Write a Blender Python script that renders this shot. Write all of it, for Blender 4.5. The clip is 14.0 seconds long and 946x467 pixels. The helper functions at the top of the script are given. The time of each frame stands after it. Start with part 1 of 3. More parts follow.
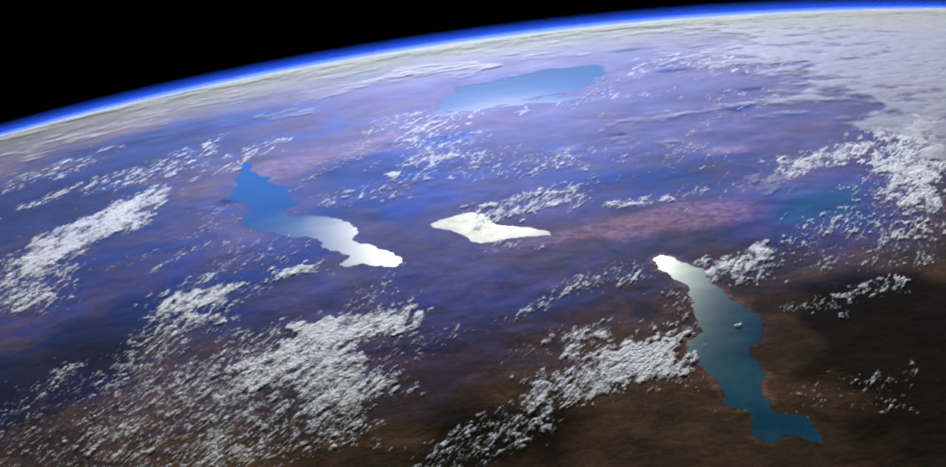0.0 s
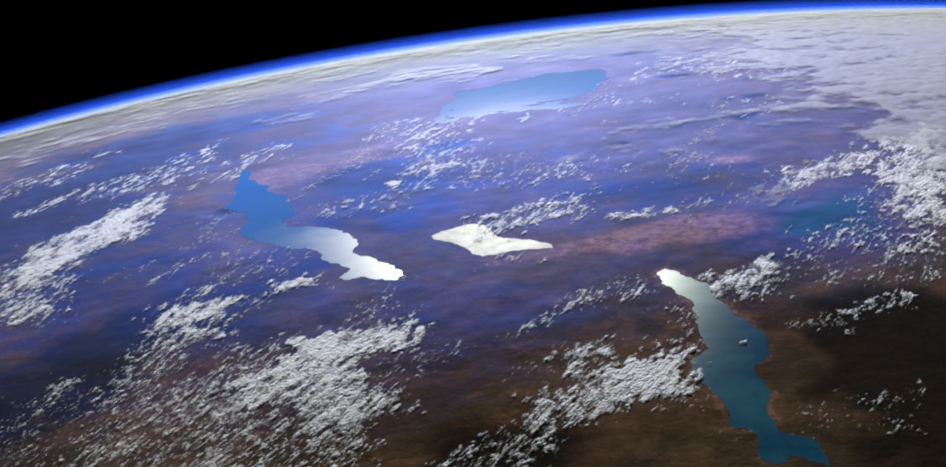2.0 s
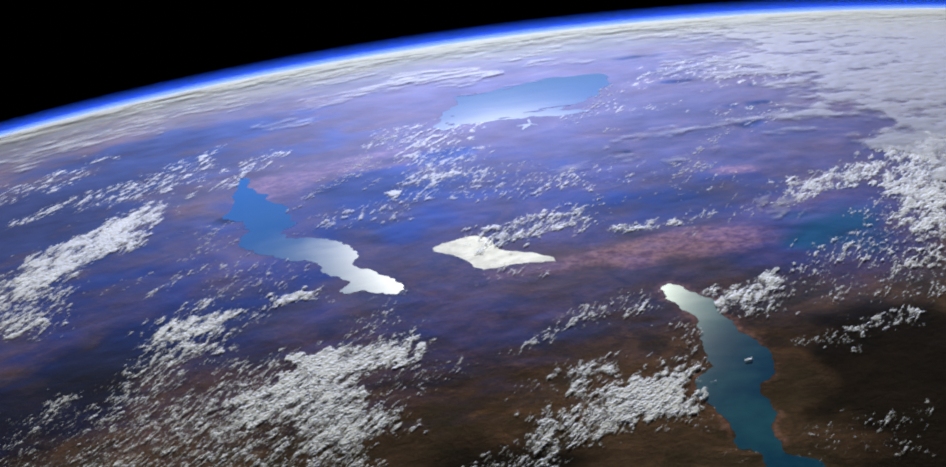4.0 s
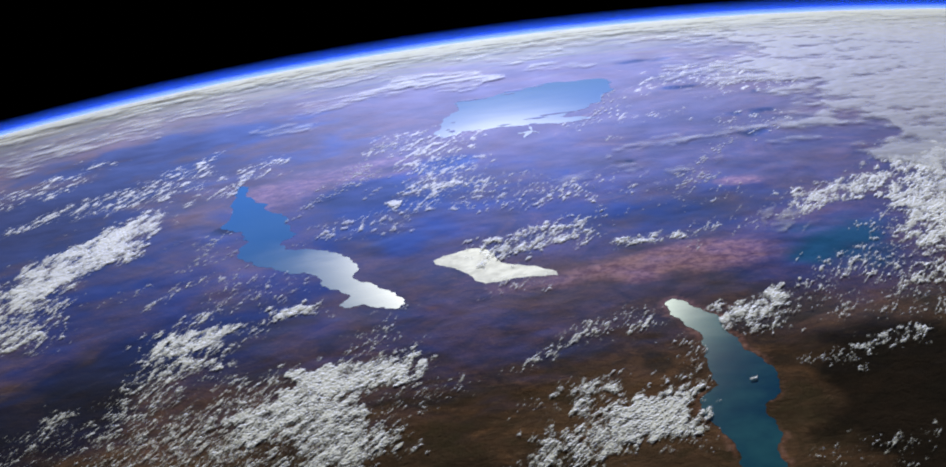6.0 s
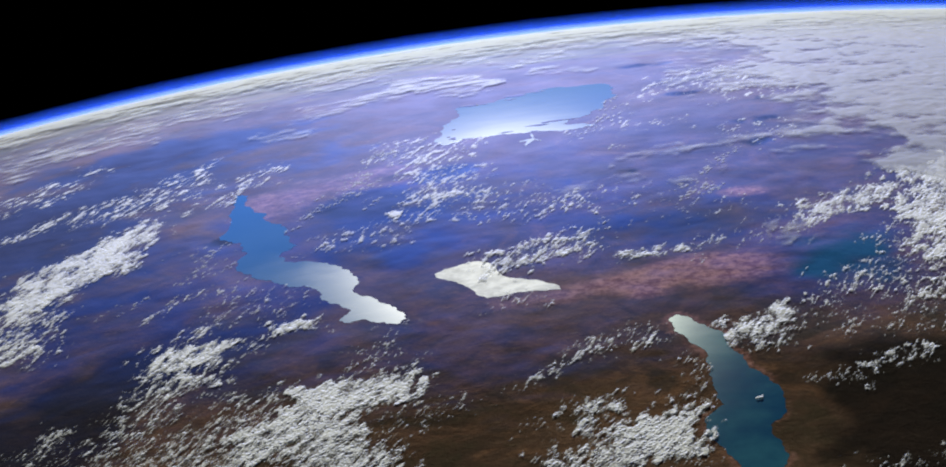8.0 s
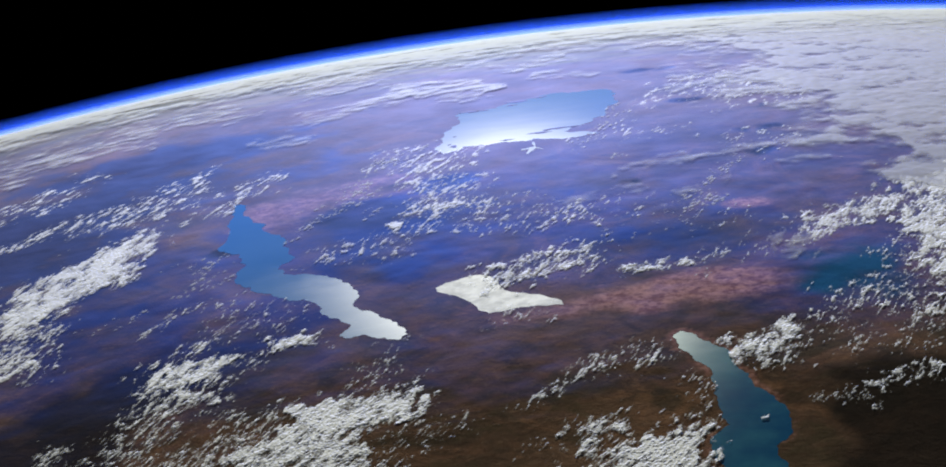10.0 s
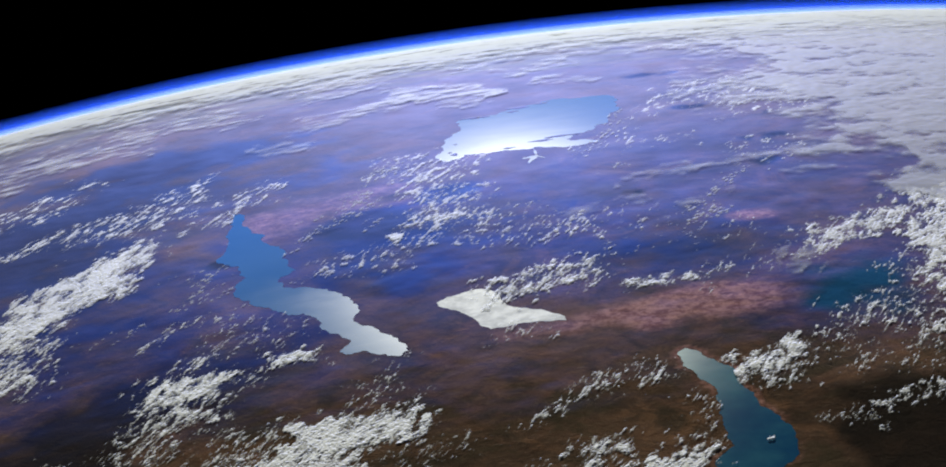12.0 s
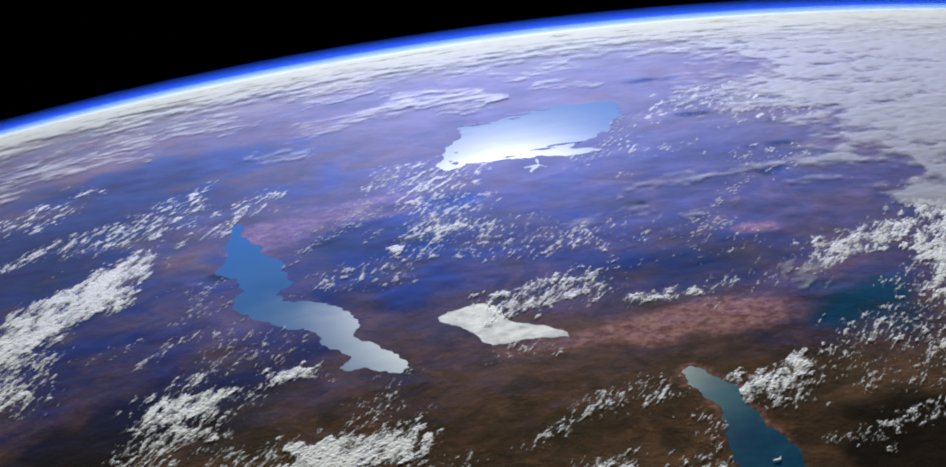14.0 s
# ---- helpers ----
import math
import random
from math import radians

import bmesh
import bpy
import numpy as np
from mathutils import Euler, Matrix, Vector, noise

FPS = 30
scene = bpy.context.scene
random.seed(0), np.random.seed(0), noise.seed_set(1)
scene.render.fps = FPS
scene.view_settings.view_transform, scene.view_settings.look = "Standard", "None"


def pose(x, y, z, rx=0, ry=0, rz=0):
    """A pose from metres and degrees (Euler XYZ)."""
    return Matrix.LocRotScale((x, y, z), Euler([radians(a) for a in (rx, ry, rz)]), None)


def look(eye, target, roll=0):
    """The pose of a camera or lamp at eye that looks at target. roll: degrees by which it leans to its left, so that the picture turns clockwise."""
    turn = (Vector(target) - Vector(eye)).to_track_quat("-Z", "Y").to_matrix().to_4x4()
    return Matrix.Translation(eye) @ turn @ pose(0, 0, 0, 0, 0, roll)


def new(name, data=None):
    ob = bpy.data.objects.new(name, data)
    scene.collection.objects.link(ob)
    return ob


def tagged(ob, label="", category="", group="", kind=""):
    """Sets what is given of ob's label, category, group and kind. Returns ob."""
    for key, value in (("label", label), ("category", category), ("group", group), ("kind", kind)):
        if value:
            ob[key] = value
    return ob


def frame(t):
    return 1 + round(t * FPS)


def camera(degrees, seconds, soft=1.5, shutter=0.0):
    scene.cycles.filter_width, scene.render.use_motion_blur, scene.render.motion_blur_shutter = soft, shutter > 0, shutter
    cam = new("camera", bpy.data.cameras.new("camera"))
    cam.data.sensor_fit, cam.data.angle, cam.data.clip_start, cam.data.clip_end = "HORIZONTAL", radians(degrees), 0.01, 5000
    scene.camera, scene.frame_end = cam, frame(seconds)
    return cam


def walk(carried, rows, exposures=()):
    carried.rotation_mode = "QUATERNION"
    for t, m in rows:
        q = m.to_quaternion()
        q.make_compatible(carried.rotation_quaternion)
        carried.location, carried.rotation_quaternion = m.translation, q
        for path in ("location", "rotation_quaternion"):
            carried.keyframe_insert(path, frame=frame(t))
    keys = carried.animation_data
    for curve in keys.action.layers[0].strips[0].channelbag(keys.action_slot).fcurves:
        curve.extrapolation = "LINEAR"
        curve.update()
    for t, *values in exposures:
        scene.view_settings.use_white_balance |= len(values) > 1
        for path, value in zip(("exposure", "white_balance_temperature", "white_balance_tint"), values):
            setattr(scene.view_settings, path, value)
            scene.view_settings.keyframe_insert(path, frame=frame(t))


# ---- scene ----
from mathutils.geometry import delaunay_2d_cdt

# One unit is 10 km: a planet of radius 637.1 seen from an orbit 208.8 above it.
# Places are named by two angles on the globe: a (degrees ahead of the start of the orbit) and b (degrees to its right).
R = 637.1
TOP = 27.0                      # the angle a at which the world's z axis points up
ORBIT = 208.794
PITCH, ROLL = -44.492, -8.035   # against the level at the camera's own place
COURSE, RATE = 0.522, 0.2059    # heading of the orbit, degrees each second


def turned(v):
    """From the globe's own axes (towards the start, right, ahead) to the world's."""
    c, s = math.cos(radians(TOP)), math.sin(radians(TOP))
    return Vector((v[1], v[2] * c - v[0] * s, v[0] * c + v[2] * s))


def orbit_pose(t):
    course, pitch, roll, way = (radians(d) for d in (COURSE, PITCH, ROLL, RATE * t))
    up0, right0, ahead0 = Vector((1, 0, 0)), Vector((0, 1, 0)), Vector((0, 0, 1))
    q = Matrix.Rotation(way, 3, up0.cross(math.sin(course) * right0 + math.cos(course) * ahead0))
    f = math.cos(pitch) * ahead0 + math.sin(pitch) * up0
    u = math.cos(pitch) * up0 - math.sin(pitch) * ahead0
    r, u = math.cos(roll) * right0 + math.sin(roll) * u, math.cos(roll) * u - math.sin(roll) * right0
    place = turned(q @ (up0 * (R + ORBIT))) - Vector((0, 0, R))
    axes = Matrix((turned(q @ r), turned(q @ u), -turned(q @ f))).transposed()
    return Matrix.Translation(place) @ axes.to_4x4()


cam = camera(16.786, 14.0, soft=1.85)
walk(cam, [(k / 2, orbit_pose(k / 2)) for k in range(29)], [(0.0, 0.9), (14.0, 0.9)])

# ---- world and sun ----
SUN_HEIGHT, SUN_SIDE = 18.6, 1.0               # degrees above the level at the world's origin, and to the right of straight ahead
world = bpy.data.worlds.new("world")
scene.world = world
world.use_nodes = True
wn, wl = world.node_tree.nodes, world.node_tree.links
wn.clear()


def world_sky():
    out, bg = wn.new("ShaderNodeOutputWorld"), wn.new("ShaderNodeBackground")
    sky = wn.new("ShaderNodeTexSky")
    sky.sky_type, sky.sun_disc = "NISHITA", False
    sky.sun_elevation, sky.sun_rotation = radians(SUN_HEIGHT), radians(SUN_SIDE)
    sky.altitude, sky.air_density, sky.dust_density, sky.ozone_density = 3000, 1.0, 0.2, 6.0
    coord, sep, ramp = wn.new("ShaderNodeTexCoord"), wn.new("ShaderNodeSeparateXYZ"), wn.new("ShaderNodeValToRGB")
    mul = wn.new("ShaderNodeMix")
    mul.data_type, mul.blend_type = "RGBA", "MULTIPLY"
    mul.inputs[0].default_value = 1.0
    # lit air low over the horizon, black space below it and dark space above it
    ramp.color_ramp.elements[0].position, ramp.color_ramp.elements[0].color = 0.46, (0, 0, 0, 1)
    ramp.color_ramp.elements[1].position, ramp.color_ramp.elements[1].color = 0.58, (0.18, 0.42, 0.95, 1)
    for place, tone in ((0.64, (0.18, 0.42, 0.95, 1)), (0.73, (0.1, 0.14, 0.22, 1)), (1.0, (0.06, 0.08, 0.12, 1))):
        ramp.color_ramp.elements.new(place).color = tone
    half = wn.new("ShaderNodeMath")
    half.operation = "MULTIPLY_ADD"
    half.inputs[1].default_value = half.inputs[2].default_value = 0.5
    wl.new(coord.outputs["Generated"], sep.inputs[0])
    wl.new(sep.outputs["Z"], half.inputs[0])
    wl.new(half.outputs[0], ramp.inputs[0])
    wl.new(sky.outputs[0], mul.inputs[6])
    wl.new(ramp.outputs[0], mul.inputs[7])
    # the side away from the sun lies in the planet's night
    day, dim = wn.new("ShaderNodeMapRange"), wn.new("ShaderNodeMix")
    day.interpolation_type = "SMOOTHSTEP"
    day.inputs[1].default_value, day.inputs[2].default_value = -0.3, 0.5
    dim.data_type, dim.inputs[6].default_value = "RGBA", (0, 0, 0, 1)
    wl.new(sep.outputs["Y"], day.inputs[0])
    wl.new(day.outputs[0], dim.inputs[0])
    wl.new(mul.outputs[2], dim.inputs[7])
    wl.new(dim.outputs[2], bg.inputs[0])
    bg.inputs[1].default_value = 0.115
    wl.new(bg.outputs[0], out.inputs[0])


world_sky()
sun = new("sun", bpy.data.lights.new("sun", "SUN"))
sun.data.energy, sun.data.angle, sun.data.color = 5.0, radians(0.53), (0.98, 0.985, 0.905)
sun.matrix_world = look((0, 0, 0), (-math.sin(radians(SUN_SIDE)), -math.cos(radians(SUN_HEIGHT)), -math.sin(radians(SUN_HEIGHT))))


# ---- materials ----
class Nodes:
    """A material's node tree with short calls."""

    def __init__(self, name):
        self.mat = bpy.data.materials.new(name)
        self.mat.use_nodes = True
        self.n, self.l = self.mat.node_tree.nodes, self.mat.node_tree.links
        self.n.clear()
        self.out = self.n.new("ShaderNodeOutputMaterial")

    def put(self, node, socket, value):
        if isinstance(value, bpy.types.NodeSocket):
            self.l.new(value, node.inputs[socket])
        else:
            node.inputs[socket].default_value = value

    def node(self, kind, given=(), **props):
        made = self.n.new("ShaderNode" + kind)
        for key, value in props.items():
            setattr(made, key, value)
        for socket, value in dict(given).items():
            self.put(made, socket, value)
        return made

    def coords(self, stretch=(1, 1, 1)):
        c = self.node("TexCoord").outputs["Object"]
        return self.node("Mapping", {0: c, 3: stretch}).outputs[0]

    def noise(self, scale, detail=6, rough=0.6, vec=None, warp=0.0):
        given = {"Scale": scale, "Detail": detail, "Roughness": rough, "Distortion": warp}
        given["Vector"] = vec if vec is not None else self.coords()
        return self.node("TexNoise", given).outputs["Fac"]

    def ramp(self, fac, lo, hi):
        return self.node("MapRange", {0: fac, 1: lo, 2: hi}, interpolation_type="SMOOTHSTEP").outputs[0]

    def times(self, x, y, how="MULTIPLY"):
        return self.node("Math", {0: x, 1: y}, operation=how).outputs[0]

    def mix(self, fac, x, y, how="MIX"):
        m = self.node("Mix", data_type="RGBA", blend_type=how)
        for socket, value in ((0, fac), (6, x), (7, y)):
            self.put(m, socket, value)
        return m.outputs[2]

    def attr(self, name):
        return self.node("Attribute", attribute_name=name).outputs["Fac"]

    def bump(self, height, strength, distance):
        return self.node("Bump", {"Height": height, "Strength": strength, "Distance": distance}).outputs[0]

    def shade(self, shader):
        self.l.new(shader.outputs[0], self.out.inputs["Surface"])
        return self.mat


def haze_gloss(m, base, amount, tint, pale, rough):
    """Far haze imitated by a tinted gloss that grows as the view grazes the surface."""
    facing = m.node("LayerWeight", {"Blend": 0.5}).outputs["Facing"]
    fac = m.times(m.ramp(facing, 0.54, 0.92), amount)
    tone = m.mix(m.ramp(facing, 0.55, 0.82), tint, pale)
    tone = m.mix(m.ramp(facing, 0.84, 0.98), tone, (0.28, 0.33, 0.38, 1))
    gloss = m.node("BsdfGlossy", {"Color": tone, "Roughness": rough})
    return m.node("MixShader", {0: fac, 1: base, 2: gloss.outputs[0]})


def land_material():
    m = Nodes("savanna_land")
    broad, mid, fine = m.noise(0.035, 5, 0.55, warp=0.6), m.noise(0.16, 7, 0.62, warp=0.8), m.noise(0.9, 8, 0.65)
    col = m.mix(m.ramp(broad, 0.36, 0.7), (0.043, 0.028, 0.018, 1), (0.11, 0.065, 0.038, 1))
    col = m.mix(m.times(m.ramp(mid, 0.48, 0.7), 0.5), col, (0.105, 0.055, 0.031, 1))
    col = m.mix(m.times(m.ramp(mid, 0.5, 0.34), 0.45), col, (0.012, 0.015, 0.01, 1))
    col = m.mix(m.times(m.ramp(fine, 0.5, 0.72), 0.35), col, (0.12, 0.08, 0.048, 1))
    green = m.noise(0.11, 7, 0.64, warp=1.1)
    col = m.mix(m.times(m.ramp(green, 0.5, 0.64), 0.7), col, (0.038, 0.03, 0.017, 1))
    col = m.mix(m.times(m.ramp(green, 0.46, 0.32), 0.45), col, (0.16, 0.083, 0.042, 1))
    col = m.mix(m.attr("red_soil"), col, m.mix(m.ramp(fine, 0.35, 0.65), (0.14, 0.06, 0.038, 1), (0.33, 0.175, 0.14, 1)))
    # the highest haze amounts also turn the base colour dark teal
    col = m.mix(m.ramp(m.attr("haze_amount"), 1.15, 1.5), col, (0.007, 0.028, 0.042, 1))
    # forest tone, which also paints in the darkened near corners
    col = m.mix(m.attr("forest"), col, m.mix(fine, (0.007, 0.0065, 0.006, 1), (0.016, 0.013, 0.01, 1)))
    bump = m.bump(m.noise(0.7, 9, 0.68, warp=0.4), 0.7, 0.25)
    base = m.node("BsdfDiffuse", {"Color": col, "Roughness": 0.0, "Normal": bump})
    # blue haze of the distance goes on as gloss, bluer over forest
    return m.shade(haze_gloss(m, base.outputs[0], m.times(m.attr("haze_amount"), 0.146), m.mix(m.ramp(m.attr("haze_amount"), 1.22, 1.5), m.mix(m.ramp(m.attr("haze_amount"), 0.55, 1.1), (0.09, 0.19, 0.54, 1), (0.04, 0.16, 0.88, 1)), (0.02, 0.23, 0.66, 1)), m.mix(m.attr("forest"), (0.148, 0.174, 0.425, 1), (0.095, 0.16, 0.52, 1)), 0.6))


def water_material(name, dark, light, waves, ruffled=0.3, shine=1.0, glint=(1, 0.97, 0.9, 1), tone_scale=0.1):
    """Deep water, smooth between patches ruffled by the wind, which spread the sun's glint."""
    m = Nodes(name)
    tone = m.mix(m.ramp(m.noise(tone_scale, 5), 0.3, 0.7), dark, light)
    streaks = m.ramp(m.noise(0.12, 5, vec=m.coords((1, 2.5, 1)), warp=0.5), 0.3, 0.7)
    rough = m.times(m.times(streaks, 0.006), waves, "ADD")
    smooth = m.node("BsdfGlossy", {"Color": (1, 1, 1, 1), "Roughness": 0.07}, distribution="BECKMANN")
    windy = m.node("BsdfGlossy", {"Color": glint, "Roughness": rough}, distribution="BECKMANN")
    gloss = m.node("MixShader", {0: m.times(m.attr("ruffle"), ruffled), 1: smooth.outputs[0], 2: windy.outputs[0]})
    deep = m.node("BsdfDiffuse", {"Color": tone})
    mirror = m.times(m.node("Fresnel", {"IOR": 1.33}).outputs[0], shine)
    return m.shade(m.node("MixShader", {0: mirror, 1: deep.outputs[0], 2: gloss.outputs[0]}))


def cloud_material(name, tone, light, warm, haze=0.115):
    m = Nodes(name)
    col = m.mix(m.noise(0.6, 5), (tone, tone, tone * warm, 1), (light, light, light * warm, 1))
    soft = m.node("BsdfDiffuse", {"Color": col, "Normal": m.bump(m.noise(2.2, 6, 0.65), 0.25, 0.1)})
    glow = m.node("BsdfTranslucent", {"Color": col})
    whole = m.node("MixShader", {0: 0.16, 1: soft.outputs[0], 2: glow.outputs[0]})
    # bluish far haze laid over the cloud as gloss
    whole = haze_gloss(m, whole.outputs[0], haze, (0.2, 0.3, 1.0, 1), (0.42, 0.48, 0.9, 1), 0.6)
    clear = m.node("BsdfTransparent")
    return m.shade(m.node("MixShader", {0: m.attr("cover"), 1: clear.outputs[0], 2: whole.outputs[0]}))


def air_material(name, tint, cover):
    m = Nodes(name)
    clear = m.node("BsdfTransparent")
    blue = m.node("BsdfDiffuse", {"Color": tint})
    through_air = m.node("BsdfTranslucent", {"Color": tint})
    lit = m.node("MixShader", {0: 0.5, 1: blue.outputs[0], 2: through_air.outputs[0]})
    return m.shade(m.node("MixShader", {0: cover, 1: clear.outputs[0], 2: lit.outputs[0]}))


LAND = land_material()
WATER = water_material("lake_water", (0.045, 0.12, 0.245, 1), (0.055, 0.135, 0.26, 1), 0.27, 0.1)
ROUGH_WATER = water_material("windy_lake_water", (0.006, 0.04, 0.08, 1), (0.022, 0.095, 0.12, 1), 0.257, 0.33, glint=(0.93, 1.0, 0.92, 1))
# haze over this far lake is put into its pale base colour
STILL_HAZED_WATER = water_material("still_hazed_lake_water", (0.15, 0.2, 0.3, 1), (0.165, 0.215, 0.315, 1), 0.238, 0.028)
INLET_WATER = water_material("inlet_water", (0.3, 0.34, 0.42, 1), (0.34, 0.38, 0.46, 1), 0.28, 0.008)
PALE_WATER = water_material("pale_lake_water", (0.36, 0.38, 0.42, 1), (0.66, 0.68, 0.71, 1), 0.24, 0.3, 0.02, tone_scale=0.55)
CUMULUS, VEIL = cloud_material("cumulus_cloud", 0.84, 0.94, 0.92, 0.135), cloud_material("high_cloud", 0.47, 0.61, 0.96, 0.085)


# ---- shapes ----
def lattice(ix, iy, seed):
    h = ix.astype(np.int64) * 374761393 + iy.astype(np.int64) * 668265263 + seed * 1442695041
    h = (h ^ (h >> 13)) * 1274126177 & 0x7FFFFFFF
    return ((h ^ (h >> 16)) & 0xFFFF) / 65535.0


def smooth_noise(x, y, seed):
    ix, iy = np.floor(x), np.floor(y)
    fx, fy = x - ix, y - iy
    fx, fy = fx * fx * (3 - 2 * fx), fy * fy * (3 - 2 * fy)
    low = lattice(ix, iy, seed) * (1 - fx) + lattice(ix + 1, iy, seed) * fx
    high = lattice(ix, iy + 1, seed) * (1 - fx) + lattice(ix + 1, iy + 1, seed) * fx
    return low * (1 - fy) + high * fy


def cloudy(x, y, seed, octaves=4):
    total, gain = 0.0, 0.5
    for k in range(octaves):
        total = total + gain * smooth_noise(x * 2 ** k, y * 2 ** k, seed + k)
        gain *= 0.5
    return total / (1 - 0.5 ** octaves)


def puffs(x, y, seed, size):
    """Round heads, one in each cell of a jittered grid; size (0 to 1, an array) swells or shrinks them."""
    ix, iy = np.floor(x), np.floor(y)
    best = np.zeros_like(x)
    for dx in (-1, 0, 1):
        for dy in (-1, 0, 1):
            cx, cy = ix + dx, iy + dy
            px, py = cx + 0.1 + 0.8 * lattice(cx, cy, seed), cy + 0.1 + 0.8 * lattice(cx, cy, seed + 7)
            there = np.clip((size - lattice(cx, cy, seed + 29)) * 4, 0, 1)
            r = (0.26 + 0.5 * lattice(cx, cy, seed + 13) ** 1.5) * (0.65 + 0.45 * size) * there
            d = 1 - ((x - px) ** 2 + (y - py) ** 2) / np.maximum(r, 1e-3) ** 2
            best = np.maximum(best, np.sqrt(np.maximum(d, 0)) * r)
    return best


def on_globe(a, b, height):
    """World places of angles a, b (degrees) and heights above the sea, as an array of rows."""
    a, b = np.radians(a), np.radians(b)
    c, s, r = math.cos(radians(TOP)), math.sin(radians(TOP)), R + height
    out, right, ahead = np.cos(a) * np.cos(b), np.cos(a) * np.sin(b), np.sin(a)
    return np.stack([r * right, r * (ahead * c - out * s), r * (out * c + ahead * s) - R], -1).reshape(-1, 3)


def surface(name, points, quads, material):
    """A mesh object from rows of places and of four corners."""
    mesh = bpy.data.meshes.new(name)
    used, flat = np.unique(quads, return_inverse=True)
    mesh.vertices.add(len(used))
    mesh.vertices.foreach_set("co", points[used].astype(np.float32).ravel())
    mesh.loops.add(flat.size)
    mesh.loops.foreach_set("vertex_index", flat.ravel().astype(np.int32))
    mesh.polygons.add(len(quads))
    mesh.polygons.foreach_set("loop_start", np.arange(0, flat.size, quads.shape[1], dtype=np.int32))
    mesh.polygons.foreach_set("use_smooth", np.ones(len(quads), dtype=bool))
    mesh.update(calc_edges=True)
    mesh.validate()
    mesh.materials.append(material)
    return new(name, mesh), used


def set_cover(ob, used, values):
    layer = ob.data.attributes.new("cover", "FLOAT", "POINT")
    layer.data.foreach_set("value", np.clip(values, 0, 1).ravel()[used].astype(np.float32))


def grid_quads(rows, columns):
    k = np.arange(rows * columns).reshape(rows, columns)
    return np.stack([k[:-1, :-1], k[:-1, 1:], k[1:, 1:], k[1:, :-1]], -1).reshape(-1, 4)


# ---- lakes ----
# Shores as places (a, b), from the far end to the near one, the left shore and then the right one.
RIFT_LAKE_WEST = ([(30.39, -3.14), (30.01, -3.14), (29.28, -3.12), (28.84, -3.18), (28.73, -3.24), (28.50, -3.06), (28.23, -2.89), (27.72, -2.94), (27.38, -2.87), (27.05, -2.67), (26.74, -2.36), (26.59, -2.06), (26.31, -1.87), (26.00, -1.78), (25.80, -1.62), (25.68, -1.52), (25.53, -1.55), (25.39, -1.63), (25.30, -1.50), (25.34, -1.37), (25.18, -1.13)],
                  [(30.28, -2.95), (29.79, -2.89), (29.34, -2.63), (28.93, -2.55), (28.72, -2.37), (28.41, -2.38), (27.96, -2.19), (27.80, -2.36), (27.66, -2.41), (27.46, -2.33), (27.37, -2.19), (27.29, -1.96), (27.02, -1.66), (26.76, -1.51), (26.32, -1.45), (25.93, -1.26), (25.63, -1.05), (25.37, -0.91), (25.17, -0.87), (25.07, -0.96)])
GREAT_LAKE = ([(32.43, -0.10), (31.83, -0.23), (31.41, -0.31), (31.20, -0.17), (31.43, 0.05), (31.40, 0.30), (31.36, 0.50), (31.33, 0.71), (31.28, 0.94), (31.35, 1.04), (31.25, 1.27), (31.16, 1.61), (31.23, 1.99)],
              [(32.95, 0.04), (33.24, 0.00), (33.35, 0.12), (33.31, 0.39), (33.51, 0.76), (33.66, 1.04), (33.83, 1.37), (33.87, 1.61), (33.75, 1.91), (33.78, 2.23), (33.38, 2.44), (32.87, 2.43), (32.16, 2.15), (31.91, 1.94), (31.72, 1.66), (31.53, 1.49), (31.40, 1.80)])
INLET = ([(31.36, 1.01), (30.99, 1.03), (30.68, 0.89)], [(31.35, 1.03), (30.95, 1.05), (30.64, 0.91)])
INLET_ARM = ([(30.91, 0.84), (30.96, 1.02), (30.81, 1.13)], [(30.87, 0.83), (30.90, 1.02), (30.78, 1.13)])
RIFT_LAKE_EAST = ([(24.23, 2.00), (23.96, 2.02), (23.65, 2.15), (23.44, 2.28), (23.15, 2.26), (22.87, 2.24), (22.52, 2.26), (22.22, 2.30), (22.10, 2.17), (21.91, 2.05), (21.68, 2.02), (21.53, 2.10), (21.25, 2.18), (20.94, 2.27), (20.66, 2.25), (20.51, 2.28), (20.48, 2.40), (20.35, 2.49), (20.15, 2.50), (19.97, 2.43), (19.85, 2.46), (19.72, 2.57), (19.75, 2.67), (19.88, 2.73), (19.81, 2.85), (19.67, 2.97)],
                  [(24.35, 2.10), (24.28, 2.21), (24.03, 2.37), (23.74, 2.55), (23.40, 2.56), (23.21, 2.66), (22.93, 2.67), (22.62, 2.83), (22.33, 2.93), (22.09, 2.90), (21.84, 2.83), (21.72, 2.69), (21.54, 2.67), (21.31, 2.73), (20.96, 2.72), (20.58, 2.70), (20.33, 2.71), (20.26, 2.82), (20.16, 2.98), (19.86, 3.07), (19.58, 3.08)])
SALT_LAKE = ([(26.31, -0.50), (26.42, -0.38), (26.44, -0.27), (26.52, -0.09), (26.51, 0.04), (25.97, 0.29)],
             [(26.20, -0.49), (26.02, -0.29), (25.85, -0.17), (25.52, -0.03), (25.41, 0.07), (25.43, 0.31), (25.44, 0.59), (25.37, 0.92), (25.48, 0.91), (25.75, 0.62)])


